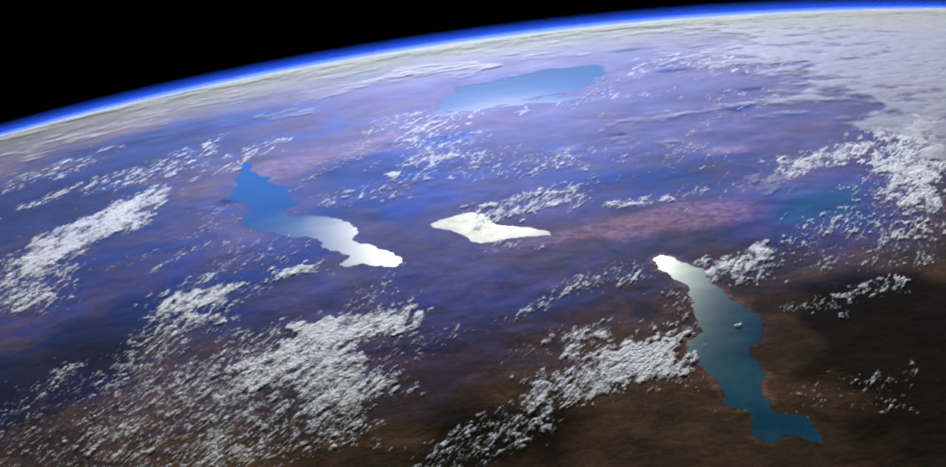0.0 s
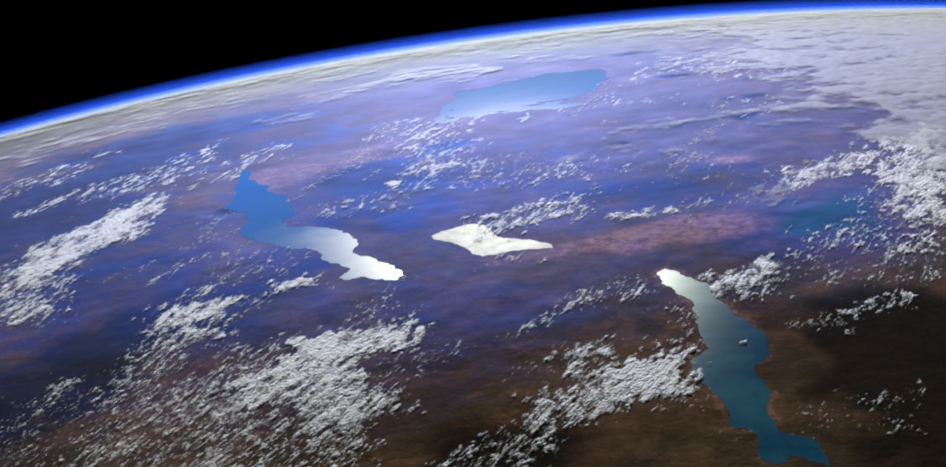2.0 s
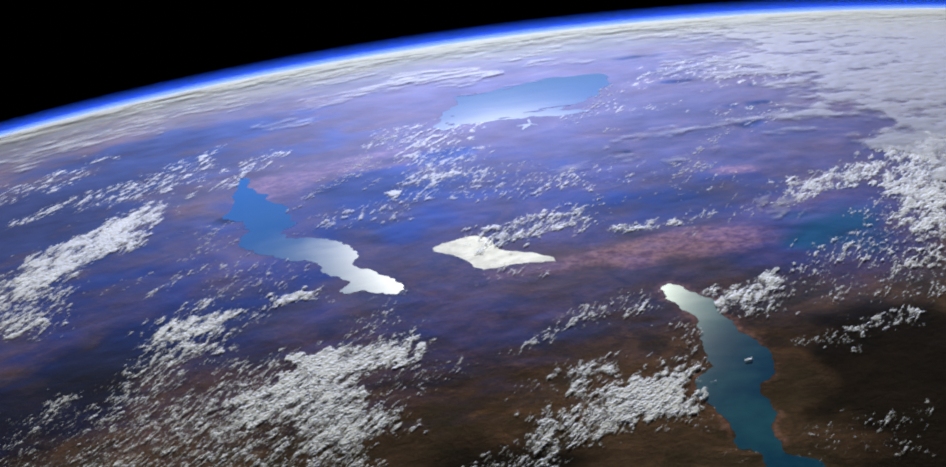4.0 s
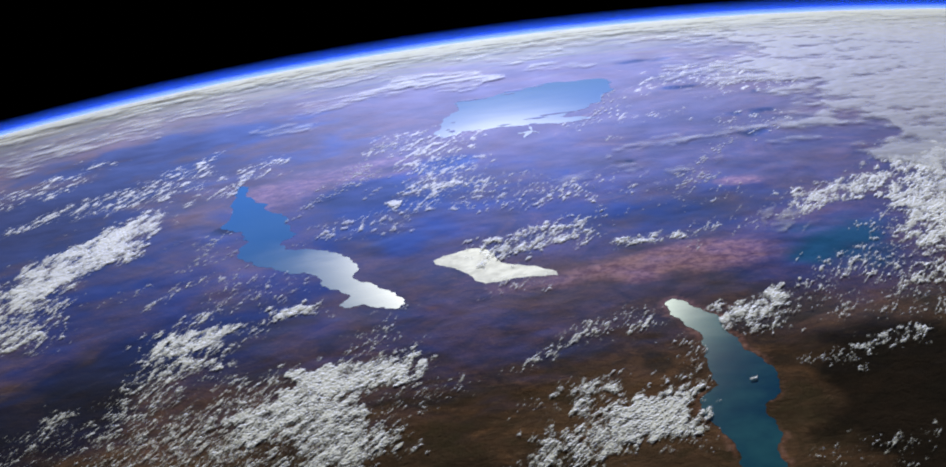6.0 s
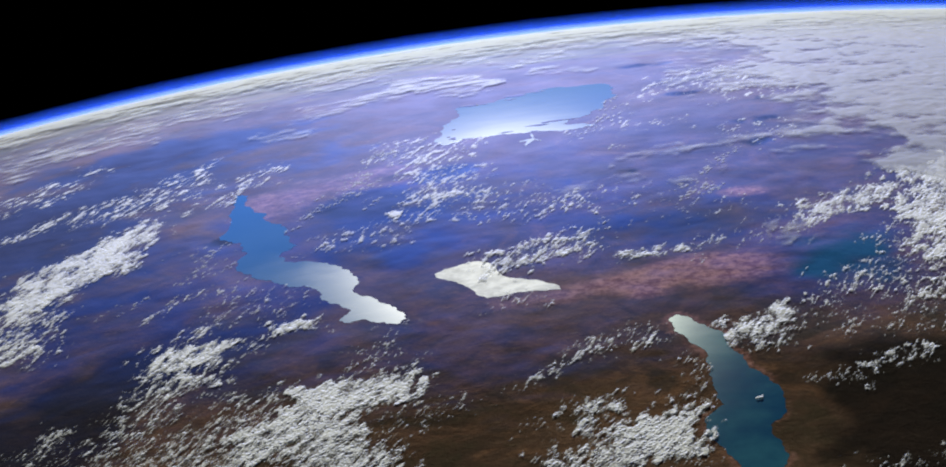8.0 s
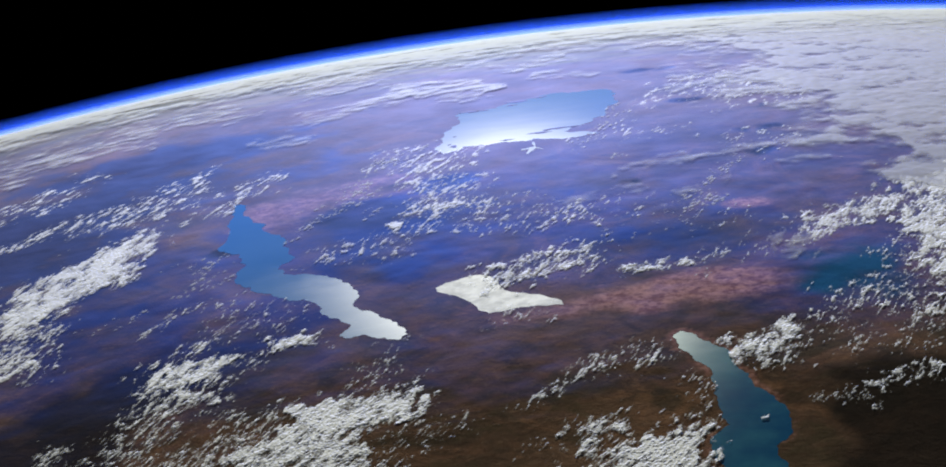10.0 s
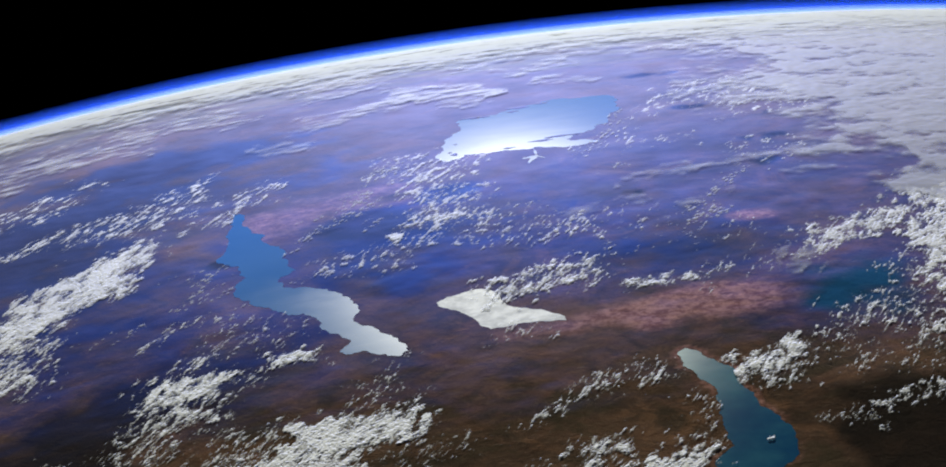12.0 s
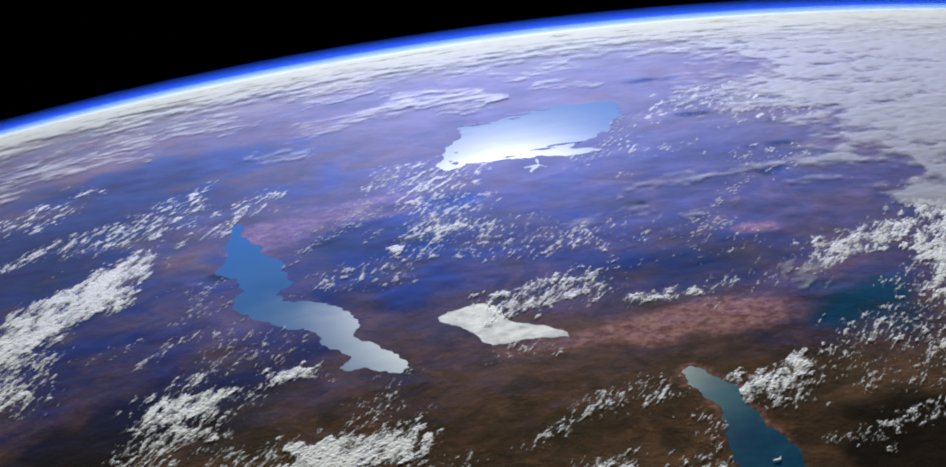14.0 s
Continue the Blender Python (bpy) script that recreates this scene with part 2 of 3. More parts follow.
def shoreline(shores, rough, seed):
    """A closed shore with small bays and capes between the given places."""
    left, right = shores
    line = [Vector(p) for p in left] + [Vector(p) for p in reversed(right)]
    rng = random.Random(seed)
    for turn in range(3):
        finer = []
        for p, q in zip(line, line[1:] + line[:1]):
            side = Vector((-(q - p).y, (q - p).x))
            finer += [p, (p + q) / 2 + side * rng.uniform(-rough, rough)]
        line = finer
    return np.array([tuple(p) for p in line])


def inside(line, a, b):
    """Which of the places lie within the shore, and how far (degrees) each is from it."""
    within, near = np.zeros(a.shape, bool), np.full(a.shape, 1e9)
    squeeze = math.cos(radians(27))
    for (a1, b1), (a2, b2) in zip(line, np.roll(line, -1, 0)):
        cross = (b1 > b) != (b2 > b)
        within ^= cross & (a < (a2 - a1) * (b - b1) / (b2 - b1 if b2 != b1 else 1e-9) + a1)
        ux, uy = a2 - a1, (b2 - b1) * squeeze
        k = np.clip(((a - a1) * ux + (b - b1) * squeeze * uy) / (ux * ux + uy * uy + 1e-12), 0, 1)
        near = np.minimum(near, np.hypot(a - a1 - k * ux, (b - b1) * squeeze - k * uy))
    return within, near


SHORES = {"west": shoreline(RIFT_LAKE_WEST, 0.2, 3), "east": shoreline(RIFT_LAKE_EAST, 0.14, 4),
          "great": shoreline(GREAT_LAKE, 0.2, 5), "salt": shoreline(SALT_LAKE, 0.12, 6),
          "inlet": shoreline(INLET, 0.1, 8), "arm": shoreline(INLET_ARM, 0.1, 9)}


def lake(name, key, label, water, height=0.012, calm=99.0):
    """A sheet of water within its shore; beyond the angle calm the wind leaves it smooth."""
    line = SHORES[key]
    lo, hi = line.min(0), line.max(0)
    ga, gb = np.meshgrid(np.arange(lo[0], hi[0], 0.12), np.arange(lo[1], hi[1], 0.12))
    within, near = inside(line, ga, gb)
    keep = within & (near > 0.03)
    places = [Vector(p) for p in line] + [Vector(p) for p in zip(ga[keep], gb[keep])]
    edges = [(k, (k + 1) % len(line)) for k in range(len(line))]
    verts, _, faces, *_ = delaunay_2d_cdt(places, edges, [], 1, 1e-5)
    flat = np.array([tuple(v) for v in verts])
    tris = np.array([f[::-1] for f in faces if len(f) == 3])
    ob, _ = surface(name, on_globe(flat[:, 0], flat[:, 1], height), tris, water)
    a, b = flat[:, 0], flat[:, 1]
    wind = 0.06 + 0.94 * np.clip((calm - a - 0.25 * (b + 2) + 0.5 * (cloudy(a * 6, b * 6, 77, 3) - 0.5)) / 0.9, 0, 1)
    layer = ob.data.attributes.new("ruffle", "FLOAT", "POINT")
    layer.data.foreach_set("value", wind.astype(np.float32))
    return tagged(ob, label, "lake", kind="structure")


lake("lake", "west", "long blue rift lake shining white in the sun glint", WATER, calm=27.75)
lake("lake", "east", "long curved teal rift lake with jagged brown shores", ROUGH_WATER)
lake("lake", "great", "wide pale blue lake under distant haze", STILL_HAZED_WATER)
lake("lake", "salt", "small shallow white lake between cloud streets", PALE_WATER)
lake("lake_inlet", "inlet", "narrow bright inlet reaching south from the lake", INLET_WATER, 0.016)
lake("lake_inlet", "arm", "thin side arm of the bright inlet", INLET_WATER, 0.02)


def island(a0, b0, half_a, half_b, seed, label):
    """A low wooded island: a rounded plan with ragged edges, rising from the water."""
    rng = random.Random(seed)
    waves = [(k, rng.uniform(0, 6.28), rng.uniform(0.05, 0.35) / k ** 0.5) for k in range(2, 7)]
    rings = ((1.0, 0.008), (0.92, 0.022), (0.6, 0.03), (0.25, 0.036))
    turns = np.linspace(0, 2 * np.pi, 28, endpoint=False)
    out = 1 + sum(w * np.sin(k * turns + p) for k, p, w in waves)
    a = np.concatenate([a0 + half_a * r * out * np.sin(turns) for r, _ in rings] + [[a0]])
    b = np.concatenate([b0 + half_b * r * out * np.cos(turns) for r, _ in rings] + [[b0]])
    h = np.concatenate([np.full(28, z) for _, z in rings] + [[0.038]])
    faces = []
    for ring in range(4):
        for k in range(28):
            p, q = ring * 28 + k, ring * 28 + (k + 1) % 28
            up = (p + 28, q + 28) if ring < 3 else (112, 112)
            faces += [(p, q, up[1])] + ([(p, up[1], up[0])] if ring < 3 else [])
    ob, _ = surface("island", on_globe(a, b, h), np.array(faces), LAND)
    for key, value in (("red_soil", 0.05), ("forest", 0.25), ("haze_amount", 1.05)):
        layer = ob.data.attributes.new(key, "FLOAT", "POINT")
        layer.data.foreach_set("value", np.full(len(ob.data.vertices), value, np.float32))
    return tagged(ob, label, "island", "islands in the lakes")


# ---- land ----
def patch(a, b, a0, b0, wa, wb, turn=0.0):
    """A soft-edged oval of 1 in its middle."""
    da, db = a - a0, (b - b0) * 0.89
    c, s = math.cos(radians(turn)), math.sin(radians(turn))
    return np.clip(1.3 - np.hypot((da * c - db * s) / wa, (da * s + db * c) / wb), 0, 1)


def steps(*spans):
    return np.concatenate([np.arange(lo, hi, d) for lo, hi, d in spans])


def ground():
    a = steps((-30, 12, 3), (12, 18, 0.5), (18, 38, 0.045), (38, 48, 0.12), (48, 88, 2))
    b = steps((-60, -12, 3), (-12, -8, 0.3), (-8, 8, 0.05), (8, 12, 0.3), (12, 61, 3))
    ga, gb = np.meshgrid(a, b, indexing="ij")
    x, y = ga * 111, gb * 99
    hills = cloudy(x / 160, y / 160, 11, 6) - 0.35 + 0.5 * np.abs(cloudy(x / 60, y / 60, 31, 5) - 0.5)
    height = 0.22 * np.clip(hills, 0, 1)
    for line in SHORES.values():
        near_box = (ga > line[:, 0].min() - 1) & (ga < line[:, 0].max() + 1) & (gb > line[:, 1].min() - 1) & (gb < line[:, 1].max() + 1)
        within, near = inside(line, ga[near_box], gb[near_box])
        height[near_box] *= np.clip((near - 0.04) / 0.3, 0, 1) * ~within
        height[near_box] -= 0.15 * (within & (near > 0.08))
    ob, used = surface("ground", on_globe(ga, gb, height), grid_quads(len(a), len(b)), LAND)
    wild = cloudy(x / 45, y / 45, 51, 5) - 0.5
    red = sum(patch(ga, gb, *p) for p in ((25.33, 1.95, 0.38, 1.35, 4), (25.55, 2.4, 0.3, 0.8, 8), (27.75, 3.43, 0.16, 0.26, 0)))
    red = red + 0.4 * patch(ga, gb, 29.6, -1.7, 0.9, 1.1)
    # pale sand along the teal lake
    beach = (ga > 19) & (ga < 25) & (gb > 1.5) & (gb < 3.5)
    within, near = inside(SHORES["east"], ga[beach], gb[beach])
    red[beach] += 0.3 * np.clip(1.4 - near / 0.05, 0, 1) * np.clip(3 * wild[beach] + 0.6, 0, 1) * ~within
    wood_and_shade = 0.65 * sum(patch(ga, gb, *p) for p in ((27.6, -5.2, 2.0, 2.2, 20), (32.0, -4.8, 1.5, 2.6, 0), (25.2, -3.2, 0.8, 1.6, 30), (28.6, -0.9, 0.9, 1.6, 10), (27.2, -1.4, 0.7, 0.9, 0), (27.0, 2.6, 0.6, 1.2, 0)))
    # besides woods, the nearest ovals paint in the lens's darkened corners
    wood_and_shade = wood_and_shade + sum(patch(ga, gb, *p) for p in ((23.85, -4.5, 0.5, 0.5, 0), (24.8, -4.2, 0.7, 0.7, 30), (29.85, -0.26, 0.35, 0.35, 0), (33.6, -4.4, 0.8, 2.0, 0),
                                             (29.2, -1.4, 0.5, 0.6, 0), (20.2, 4.3, 1.6, 1.0, 0), (21.6, 4.4, 1.2, 0.9, 0), (22.6, 4.1, 0.7, 0.9, 0), (23.6, -5.2, 1.2, 1.2, 0), (30.3, -6.2, 1.6, 1.8, 0), (20.5, 0.0, 0.8, 0.8, 20)))
    # small dark highland lakes and marshes
    tarns = sum(patch(ga, gb, *p) for p in ((30.66, 4.2, 0.2, 0.33), (29.66, 3.9, 0.18, 0.2), (31.81, 4.4, 0.13, 0.22), (34.86, 3.07, 0.18, 0.35), (32.5, 3.39, 0.14, 0.26), (28.97, 2.09, 0.12, 0.14), (28.56, -3.1, 0.16, 0.3)))
    tarns = np.clip(tarns * (1 + 3.5 * (cloudy(x / 22, y / 12, 71, 4) - 0.55)), 0, 1.2)
    wood_and_shade = wood_and_shade + tarns
    # how strongly the imitated haze shows, place by place
    haze_level = 0.95 - 0.06 * gb * np.clip((27.5 - ga) / 2, 0, 1) * (gb > 0) - 0.02 * np.clip(ga - 26.5, 0, 5) * np.clip(-gb / 4, 0, 1)
    haze_level += 0.85 * patch(ga, gb, 25.1, 4.3, 1.5, 1.2) - 0.2 * tarns - 0.12 * patch(ga, gb, 25.6, -0.4, 1.2, 1.8) - 0.15 * patch(ga, gb, 24.1, -4.8, 0.9, 1.4)
    haze_level += 0.4 * wild - 0.03 * np.maximum(gb, 0) * np.clip(26 - ga, 0, 5)
    haze_level += 0.12 * patch(ga, gb, 26.6, -4.2, 2.0, 2.6) - 0.15 * np.clip(wood_and_shade, 0, 1)
    haze_amount = ob.data.attributes.new("haze_amount", "FLOAT", "POINT")
    haze_amount.data.foreach_set("value", np.clip(haze_level, 0.15, 1.5).ravel()[used].astype(np.float32))
    for key, value in (("red_soil", red), ("forest", wood_and_shade)):
        layer = ob.data.attributes.new(key, "FLOAT", "POINT")
        layer.data.foreach_set("value", np.clip(value * 1.2 + wild * 1.6 * (value > 0.02), 0, 0.9).ravel()[used].astype(np.float32))
    return tagged(ob, "brown and reddish savanna land with dark forest patches", "ground", kind="structure")


ground()
ISLANDS = ((31.74, 1.48, 0.045, 0.2, "long dark wooded peninsula in pale water"), (31.62, 1.15, 0.045, 0.16, "dark flat wooded island near the lake's southern shore"), (31.72, 1.27, 0.04, 0.07, "small dark wooded island in pale water"),
           (33.35, 0.22, 0.05, 0.14, "dark wooded island off the lake's far shore"), (33.32, 0.42, 0.04, 0.09, "dark wooded island off the lake's far shore"),
           (33.62, 0.95, 0.08, 0.17, "larger dark wooded island off the far shore"), (33.42, 0.86, 0.05, 0.08, "small dark wooded island off the far shore"),
           (33.72, 1.32, 0.05, 0.1, "dark wooded island off the far shore"), (31.5, -0.08, 0.05, 0.06, "small dark island in a bright bay"),
           (31.46, 0.68, 0.03, 0.1, "low dark island close to the shore"), (31.62, -0.14, 0.03, 0.03, "tiny dark island in a bright bay"),
           (32.0, -0.05, 0.03, 0.025, "tiny dark island in pale water"))
for row_number, (a0, b0, ha, hb, label) in enumerate(ISLANDS):
    island(a0, b0, ha, hb, 60 + row_number, label)


# ---- air above the edge of the planet ----
def atmosphere():
    """Thin blue layers, one above the other, beyond the edge of the planet."""
    whole = tagged(new("atmosphere"), "thin glowing blue layer of air along the planet's edge", "atmosphere", kind="structure")
    a = np.concatenate([np.arange(42.0, 53, 0.25)])
    b = np.arange(-26, 26.1, 0.5)
    ga, gb = np.meshgrid(a, b, indexing="ij")
    for k in range(9):
        height, cover = 0.75 + 0.27 * k, 0.42 * 0.82 ** k - 0.03
        tint = (0.05, 0.18, 1.0, 1) if k > 2 else (0.38, 0.56, 1.0, 1)
        ob, _ = surface("air_layer", on_globe(ga, gb, height), grid_quads(len(a), len(b)), air_material("air", tint, cover))
        ob.parent = whole
        ob.visible_shadow = False


atmosphere()

# ---- clouds ----
# Each row: lower and upper angle a and the angle b of one end, the same of the other, how closed the cloud is, and its style (0 heads, 1 bank, 2 veil).
CLOUDS_SOUTH = [
    (23.11, 23.99, -2.22, 23.12, 23.92, -0.76, 1.15, 1),
    (22.30, 23.14, -2.81, 22.19, 23.39, -1.31, 1.05, 1),
    (21.46, 22.49, -2.16, 21.71, 22.33, -0.90, 1.00, 1),
    (20.64, 22.36, -3.11, 20.72, 21.82, -1.27, 0.82, 0),
    (21.95, 23.29, -4.11, 22.21, 23.65, -2.38, 0.70, 0),
    (23.22, 24.13, -3.12, 23.02, 23.90, -2.19, 0.64, 0),
    (24.16, 24.83, -1.36, 24.49, 25.19, -0.87, 0.50, 0),
    (23.93, 24.66, -1.64, 23.59, 24.23, -0.74, 0.50, 0),
    (22.87, 23.25, -0.94, 22.93, 23.35, -0.67, 0.62, 0),
    (22.54, 22.96, -0.85, 22.83, 23.34, -0.13, 0.42, 0),
    (22.45, 23.05, -1.24, 22.62, 23.10, -0.64, 0.50, 0),
]
CLOUDS_SOUTHWEST = [
    (21.22, 22.68, -5.69, 20.73, 22.48, -4.41, 0.50, 0),
    (20.78, 22.39, -4.54, 20.14, 21.91, -2.65, 0.75, 0),
    (22.02, 22.74, -3.35, 22.11, 22.81, -2.50, 0.85, 1),
    (22.16, 22.89, -3.73, 22.62, 23.07, -3.08, 0.60, 0),
    (23.38, 24.01, -4.94, 23.43, 23.92, -4.55, 0.75, 0),
    (23.00, 23.64, -5.27, 23.16, 23.75, -4.59, 0.58, 0),
    (22.37, 23.44, -5.63, 22.39, 23.14, -4.66, 0.40, 0),
    (22.26, 23.00, -4.68, 22.01, 22.88, -3.69, 0.52, 0),
]
CLOUDS_WOODS = [
    (24.67, 25.43, -3.84, 24.82, 25.38, -2.88, 1.12, 1),
    (23.96, 25.17, -3.96, 24.26, 25.21, -2.90, 0.82, 0),
    (22.54, 24.04, -4.37, 23.59, 24.61, -3.25, 0.68, 0),
    (25.10, 25.56, -3.81, 25.85, 26.36, -2.82, 0.62, 0),
    (24.80, 25.29, -2.84, 24.98, 25.42, -2.30, 0.62, 0),
    (25.22, 25.61, -2.46, 25.20, 25.63, -1.80, 0.95, 1),
    (26.12, 26.34, -4.06, 26.90, 27.11, -3.24, 0.82, 0),
    (25.89, 26.93, -3.26, 25.91, 26.66, -2.00, 0.50, 0),
    (25.71, 26.12, -2.85, 25.49, 26.06, -1.95, 0.38, 0),
]
CLOUDS_SOUTHEAST = [
    (19.72, 20.47, -0.88, 20.35, 21.31, 0.45, 0.76, 0),
    (20.58, 21.62, 0.28, 21.02, 21.96, 1.23, 0.98, 0),
    (21.08, 22.11, 1.02, 21.25, 22.16, 2.05, 1.20, 1),
    (21.84, 22.61, 0.66, 22.16, 22.80, 1.34, 0.95, 1),
    (22.05, 22.45, 0.21, 22.01, 22.47, 0.73, 0.36, 0),
    (21.74, 22.30, 1.54, 22.07, 22.96, 2.21, 0.78, 0),
    (22.79, 23.35, 1.87, 22.83, 23.39, 2.31, 0.48, 0),
    (21.05, 21.54, 1.58, 20.96, 21.50, 2.14, 0.60, 0),
    (20.32, 20.51, 2.11, 20.25, 20.61, 2.44, 0.34, 0),
    (22.88, 23.25, 0.22, 23.57, 24.13, 1.11, 0.74, 0),
    (23.49, 24.12, 1.04, 23.66, 24.20, 2.03, 0.55, 0),
]
CLOUDS_EAST = [
    (23.42, 24.02, 2.52, 23.80, 24.39, 3.46, 1.05, 1),
    (23.25, 23.67, 2.67, 23.28, 23.67, 3.30, 0.85, 0),
    (22.35, 22.67, 3.11, 22.44, 22.74, 3.88, 0.60, 0),
    (22.61, 22.80, 3.77, 22.64, 22.82, 3.98, 1.10, 0),
    (22.64, 22.98, 3.98, 22.72, 23.22, 4.66, 0.80, 0),
    (22.15, 22.38, 3.69, 22.16, 22.38, 3.83, 0.95, 0),
    (22.22, 22.28, 2.61, 22.25, 22.30, 2.70, 1.25, 0),
    (20.15, 20.94, 3.04, 20.17, 20.97, 3.54, 0.30, 0),
    (20.49, 20.86, 3.62, 20.54, 21.02, 4.17, 0.55, 0),
    (20.09, 20.33, 3.74, 20.06, 20.35, 4.02, 0.60, 0),
    (20.15, 20.31, 2.65, 20.04, 20.27, 3.05, 0.50, 0),
]
CLOUDS_TEAL = [
    (24.48, 25.05, 3.71, 24.15, 25.08, 4.81, 0.64, 0),
    (25.06, 25.71, 4.42, 25.67, 26.41, 5.12, 0.66, 0),
    (24.79, 25.73, 4.90, 24.83, 26.62, 5.72, 0.95, 1),
    (23.96, 24.48, 3.47, 24.00, 24.46, 3.98, 0.62, 0),
    (23.82, 24.35, 4.48, 24.12, 24.99, 5.41, 0.78, 0),
    (23.38, 23.95, 3.73, 23.24, 24.12, 5.19, 0.52, 0),
    (24.86, 25.27, 4.15, 24.77, 25.44, 5.00, 0.32, 0),
]
CLOUDS_NORTHEAST = [
    (26.37, 27.11, 3.92, 26.95, 27.85, 5.30, 0.98, 1),
    (27.43, 28.10, 5.27, 27.56, 28.48, 6.34, 0.90, 1),
    (25.74, 26.88, 5.07, 26.05, 28.61, 6.15, 1.10, 1),
    (25.94, 26.26, 1.63, 26.00, 26.27, 2.55, 0.92, 1),
    (26.13, 26.52, 2.61, 26.12, 26.57, 2.94, 0.60, 0),
    (25.65, 25.96, 2.36, 25.60, 25.89, 2.63, 0.50, 0),
    (26.11, 26.75, 2.99, 26.05, 26.81, 3.72, 0.40, 0),
    (25.89, 26.52, 3.53, 26.12, 26.77, 4.16, 0.62, 2),
    (26.78, 27.22, 3.79, 26.79, 27.27, 4.16, 0.60, 0),
    (28.03, 28.39, 2.51, 28.14, 28.75, 3.36, 0.55, 2),
    (29.21, 29.68, 1.87, 29.74, 30.19, 4.32, 0.50, 2),
    (30.55, 31.27, 1.48, 30.86, 31.75, 2.46, 0.55, 0),
]
CLOUDS_CENTRE = [
    (25.94, 26.75, 0.01, 26.19, 27.07, 1.47, 1.05, 0),
    (26.64, 26.87, 1.24, 27.09, 27.36, 1.64, 0.65, 0),
    (25.06, 25.60, 0.03, 25.01, 25.47, 0.80, 0.50, 0),
    (27.91, 29.08, -0.97, 28.09, 29.53, -0.21, 0.72, 0),
    (28.38, 28.57, -1.02, 28.40, 28.58, -0.84, 1.20, 1),
    (27.68, 27.98, -1.90, 27.74, 28.45, -0.97, 0.60, 0),
    (26.67, 27.57, -1.32, 27.46, 28.06, -0.71, 0.42, 0),
    (27.84, 29.24, -0.26, 27.67, 29.05, 0.86, 0.56, 0),
    (27.80, 28.55, 0.77, 27.58, 28.34, 1.67, 0.72, 0),
    (30.95, 31.94, -1.39, 30.30, 31.77, -0.14, 0.55, 0),
    (29.86, 31.02, -0.95, 29.35, 30.59, 0.24, 0.60, 0),
]
CLOUDS_MIDDLE = [
    (28.71, 29.99, -0.68, 28.57, 29.88, 0.20, 0.68, 0),
    (28.21, 28.72, 1.10, 28.34, 28.87, 2.29, 0.42, 2),
    (30.74, 31.30, -0.31, 30.72, 31.28, 0.33, 0.60, 0),
    (27.79, 28.46, 1.72, 27.49, 28.15, 2.61, 0.25, 0),
    (26.90, 27.95, 2.47, 26.79, 27.83, 3.58, 0.30, 0),
    (27.41, 27.70, -2.06, 27.54, 27.91, -1.59, 0.55, 0),
]
CLOUDS_WEST = [
    (26.87, 28.62, -5.92, 28.22, 29.92, -4.36, 1.08, 1),
    (28.20, 29.51, -4.97, 29.05, 29.94, -4.02, 0.95, 0),
    (25.94, 28.17, -6.19, 26.35, 27.87, -5.01, 0.85, 0),
    (25.77, 26.90, -5.92, 25.60, 26.26, -5.04, 0.85, 1),
    (30.33, 31.29, -5.68, 30.22, 31.39, -4.51, 0.66, 0),
    (30.30, 31.62, -4.66, 30.56, 32.36, -3.58, 0.74, 0),
    (29.91, 30.19, -3.85, 30.06, 30.73, -3.04, 0.66, 0),
    (30.55, 31.17, -3.22, 30.75, 31.58, -2.49, 0.72, 0),
    (31.35, 32.77, -7.00, 31.89, 33.05, -5.55, 0.66, 0),
    (32.99, 33.69, -5.77, 32.89, 33.54, -5.42, 0.66, 0),
    (30.10, 30.45, -6.54, 30.70, 31.11, -5.59, 0.90, 0),
    (29.21, 29.54, -3.15, 29.17, 29.48, -2.81, 0.50, 0),
]
CLOUDS_NORTHWEST = [
    (34.76, 36.47, -7.70, 34.59, 35.92, -6.21, 0.65, 2),
    (34.81, 36.21, -6.77, 34.57, 35.67, -4.96, 0.70, 2),
    (36.01, 37.25, -5.77, 35.37, 36.40, -4.78, 0.70, 2),
    (35.86, 37.18, -4.77, 35.20, 36.29, -3.22, 0.72, 2),
    (33.84, 35.14, -7.42, 33.74, 34.86, -6.51, 0.60, 2),
    (34.33, 35.19, -1.80, 34.65, 35.74, -0.57, 0.80, 2),
    (35.01, 36.27, -1.10, 34.58, 35.86, 0.63, 0.95, 2),
    (34.18, 34.75, -0.22, 34.07, 34.80, 0.50, 0.85, 2),
    (34.01, 35.27, -2.46, 34.06, 35.15, -1.51, 0.60, 2),
]
CLOUDS_NORTH = [
    (35.87, 36.74, 0.81, 35.60, 36.48, 1.46, 0.85, 2),
    (35.05, 35.91, 1.16, 34.68, 35.39, 2.29, 0.75, 2),
    (36.81, 38.14, 0.01, 36.42, 37.65, 0.82, 0.80, 2),
    (36.26, 38.17, -2.63, 36.51, 39.04, -1.04, 0.70, 2),
    (38.02, 40.28, -1.17, 37.66, 40.15, 0.09, 0.70, 2),
    (36.27, 37.60, 1.43, 36.09, 37.25, 2.12, 0.65, 2),
    (33.11, 34.23, 3.22, 33.03, 34.15, 4.39, 0.50, 2),
    (32.17, 33.89, 3.93, 32.44, 34.26, 5.15, 0.75, 2),
    (32.97, 33.86, -3.21, 32.70, 33.63, -2.11, 0.50, 2),
]
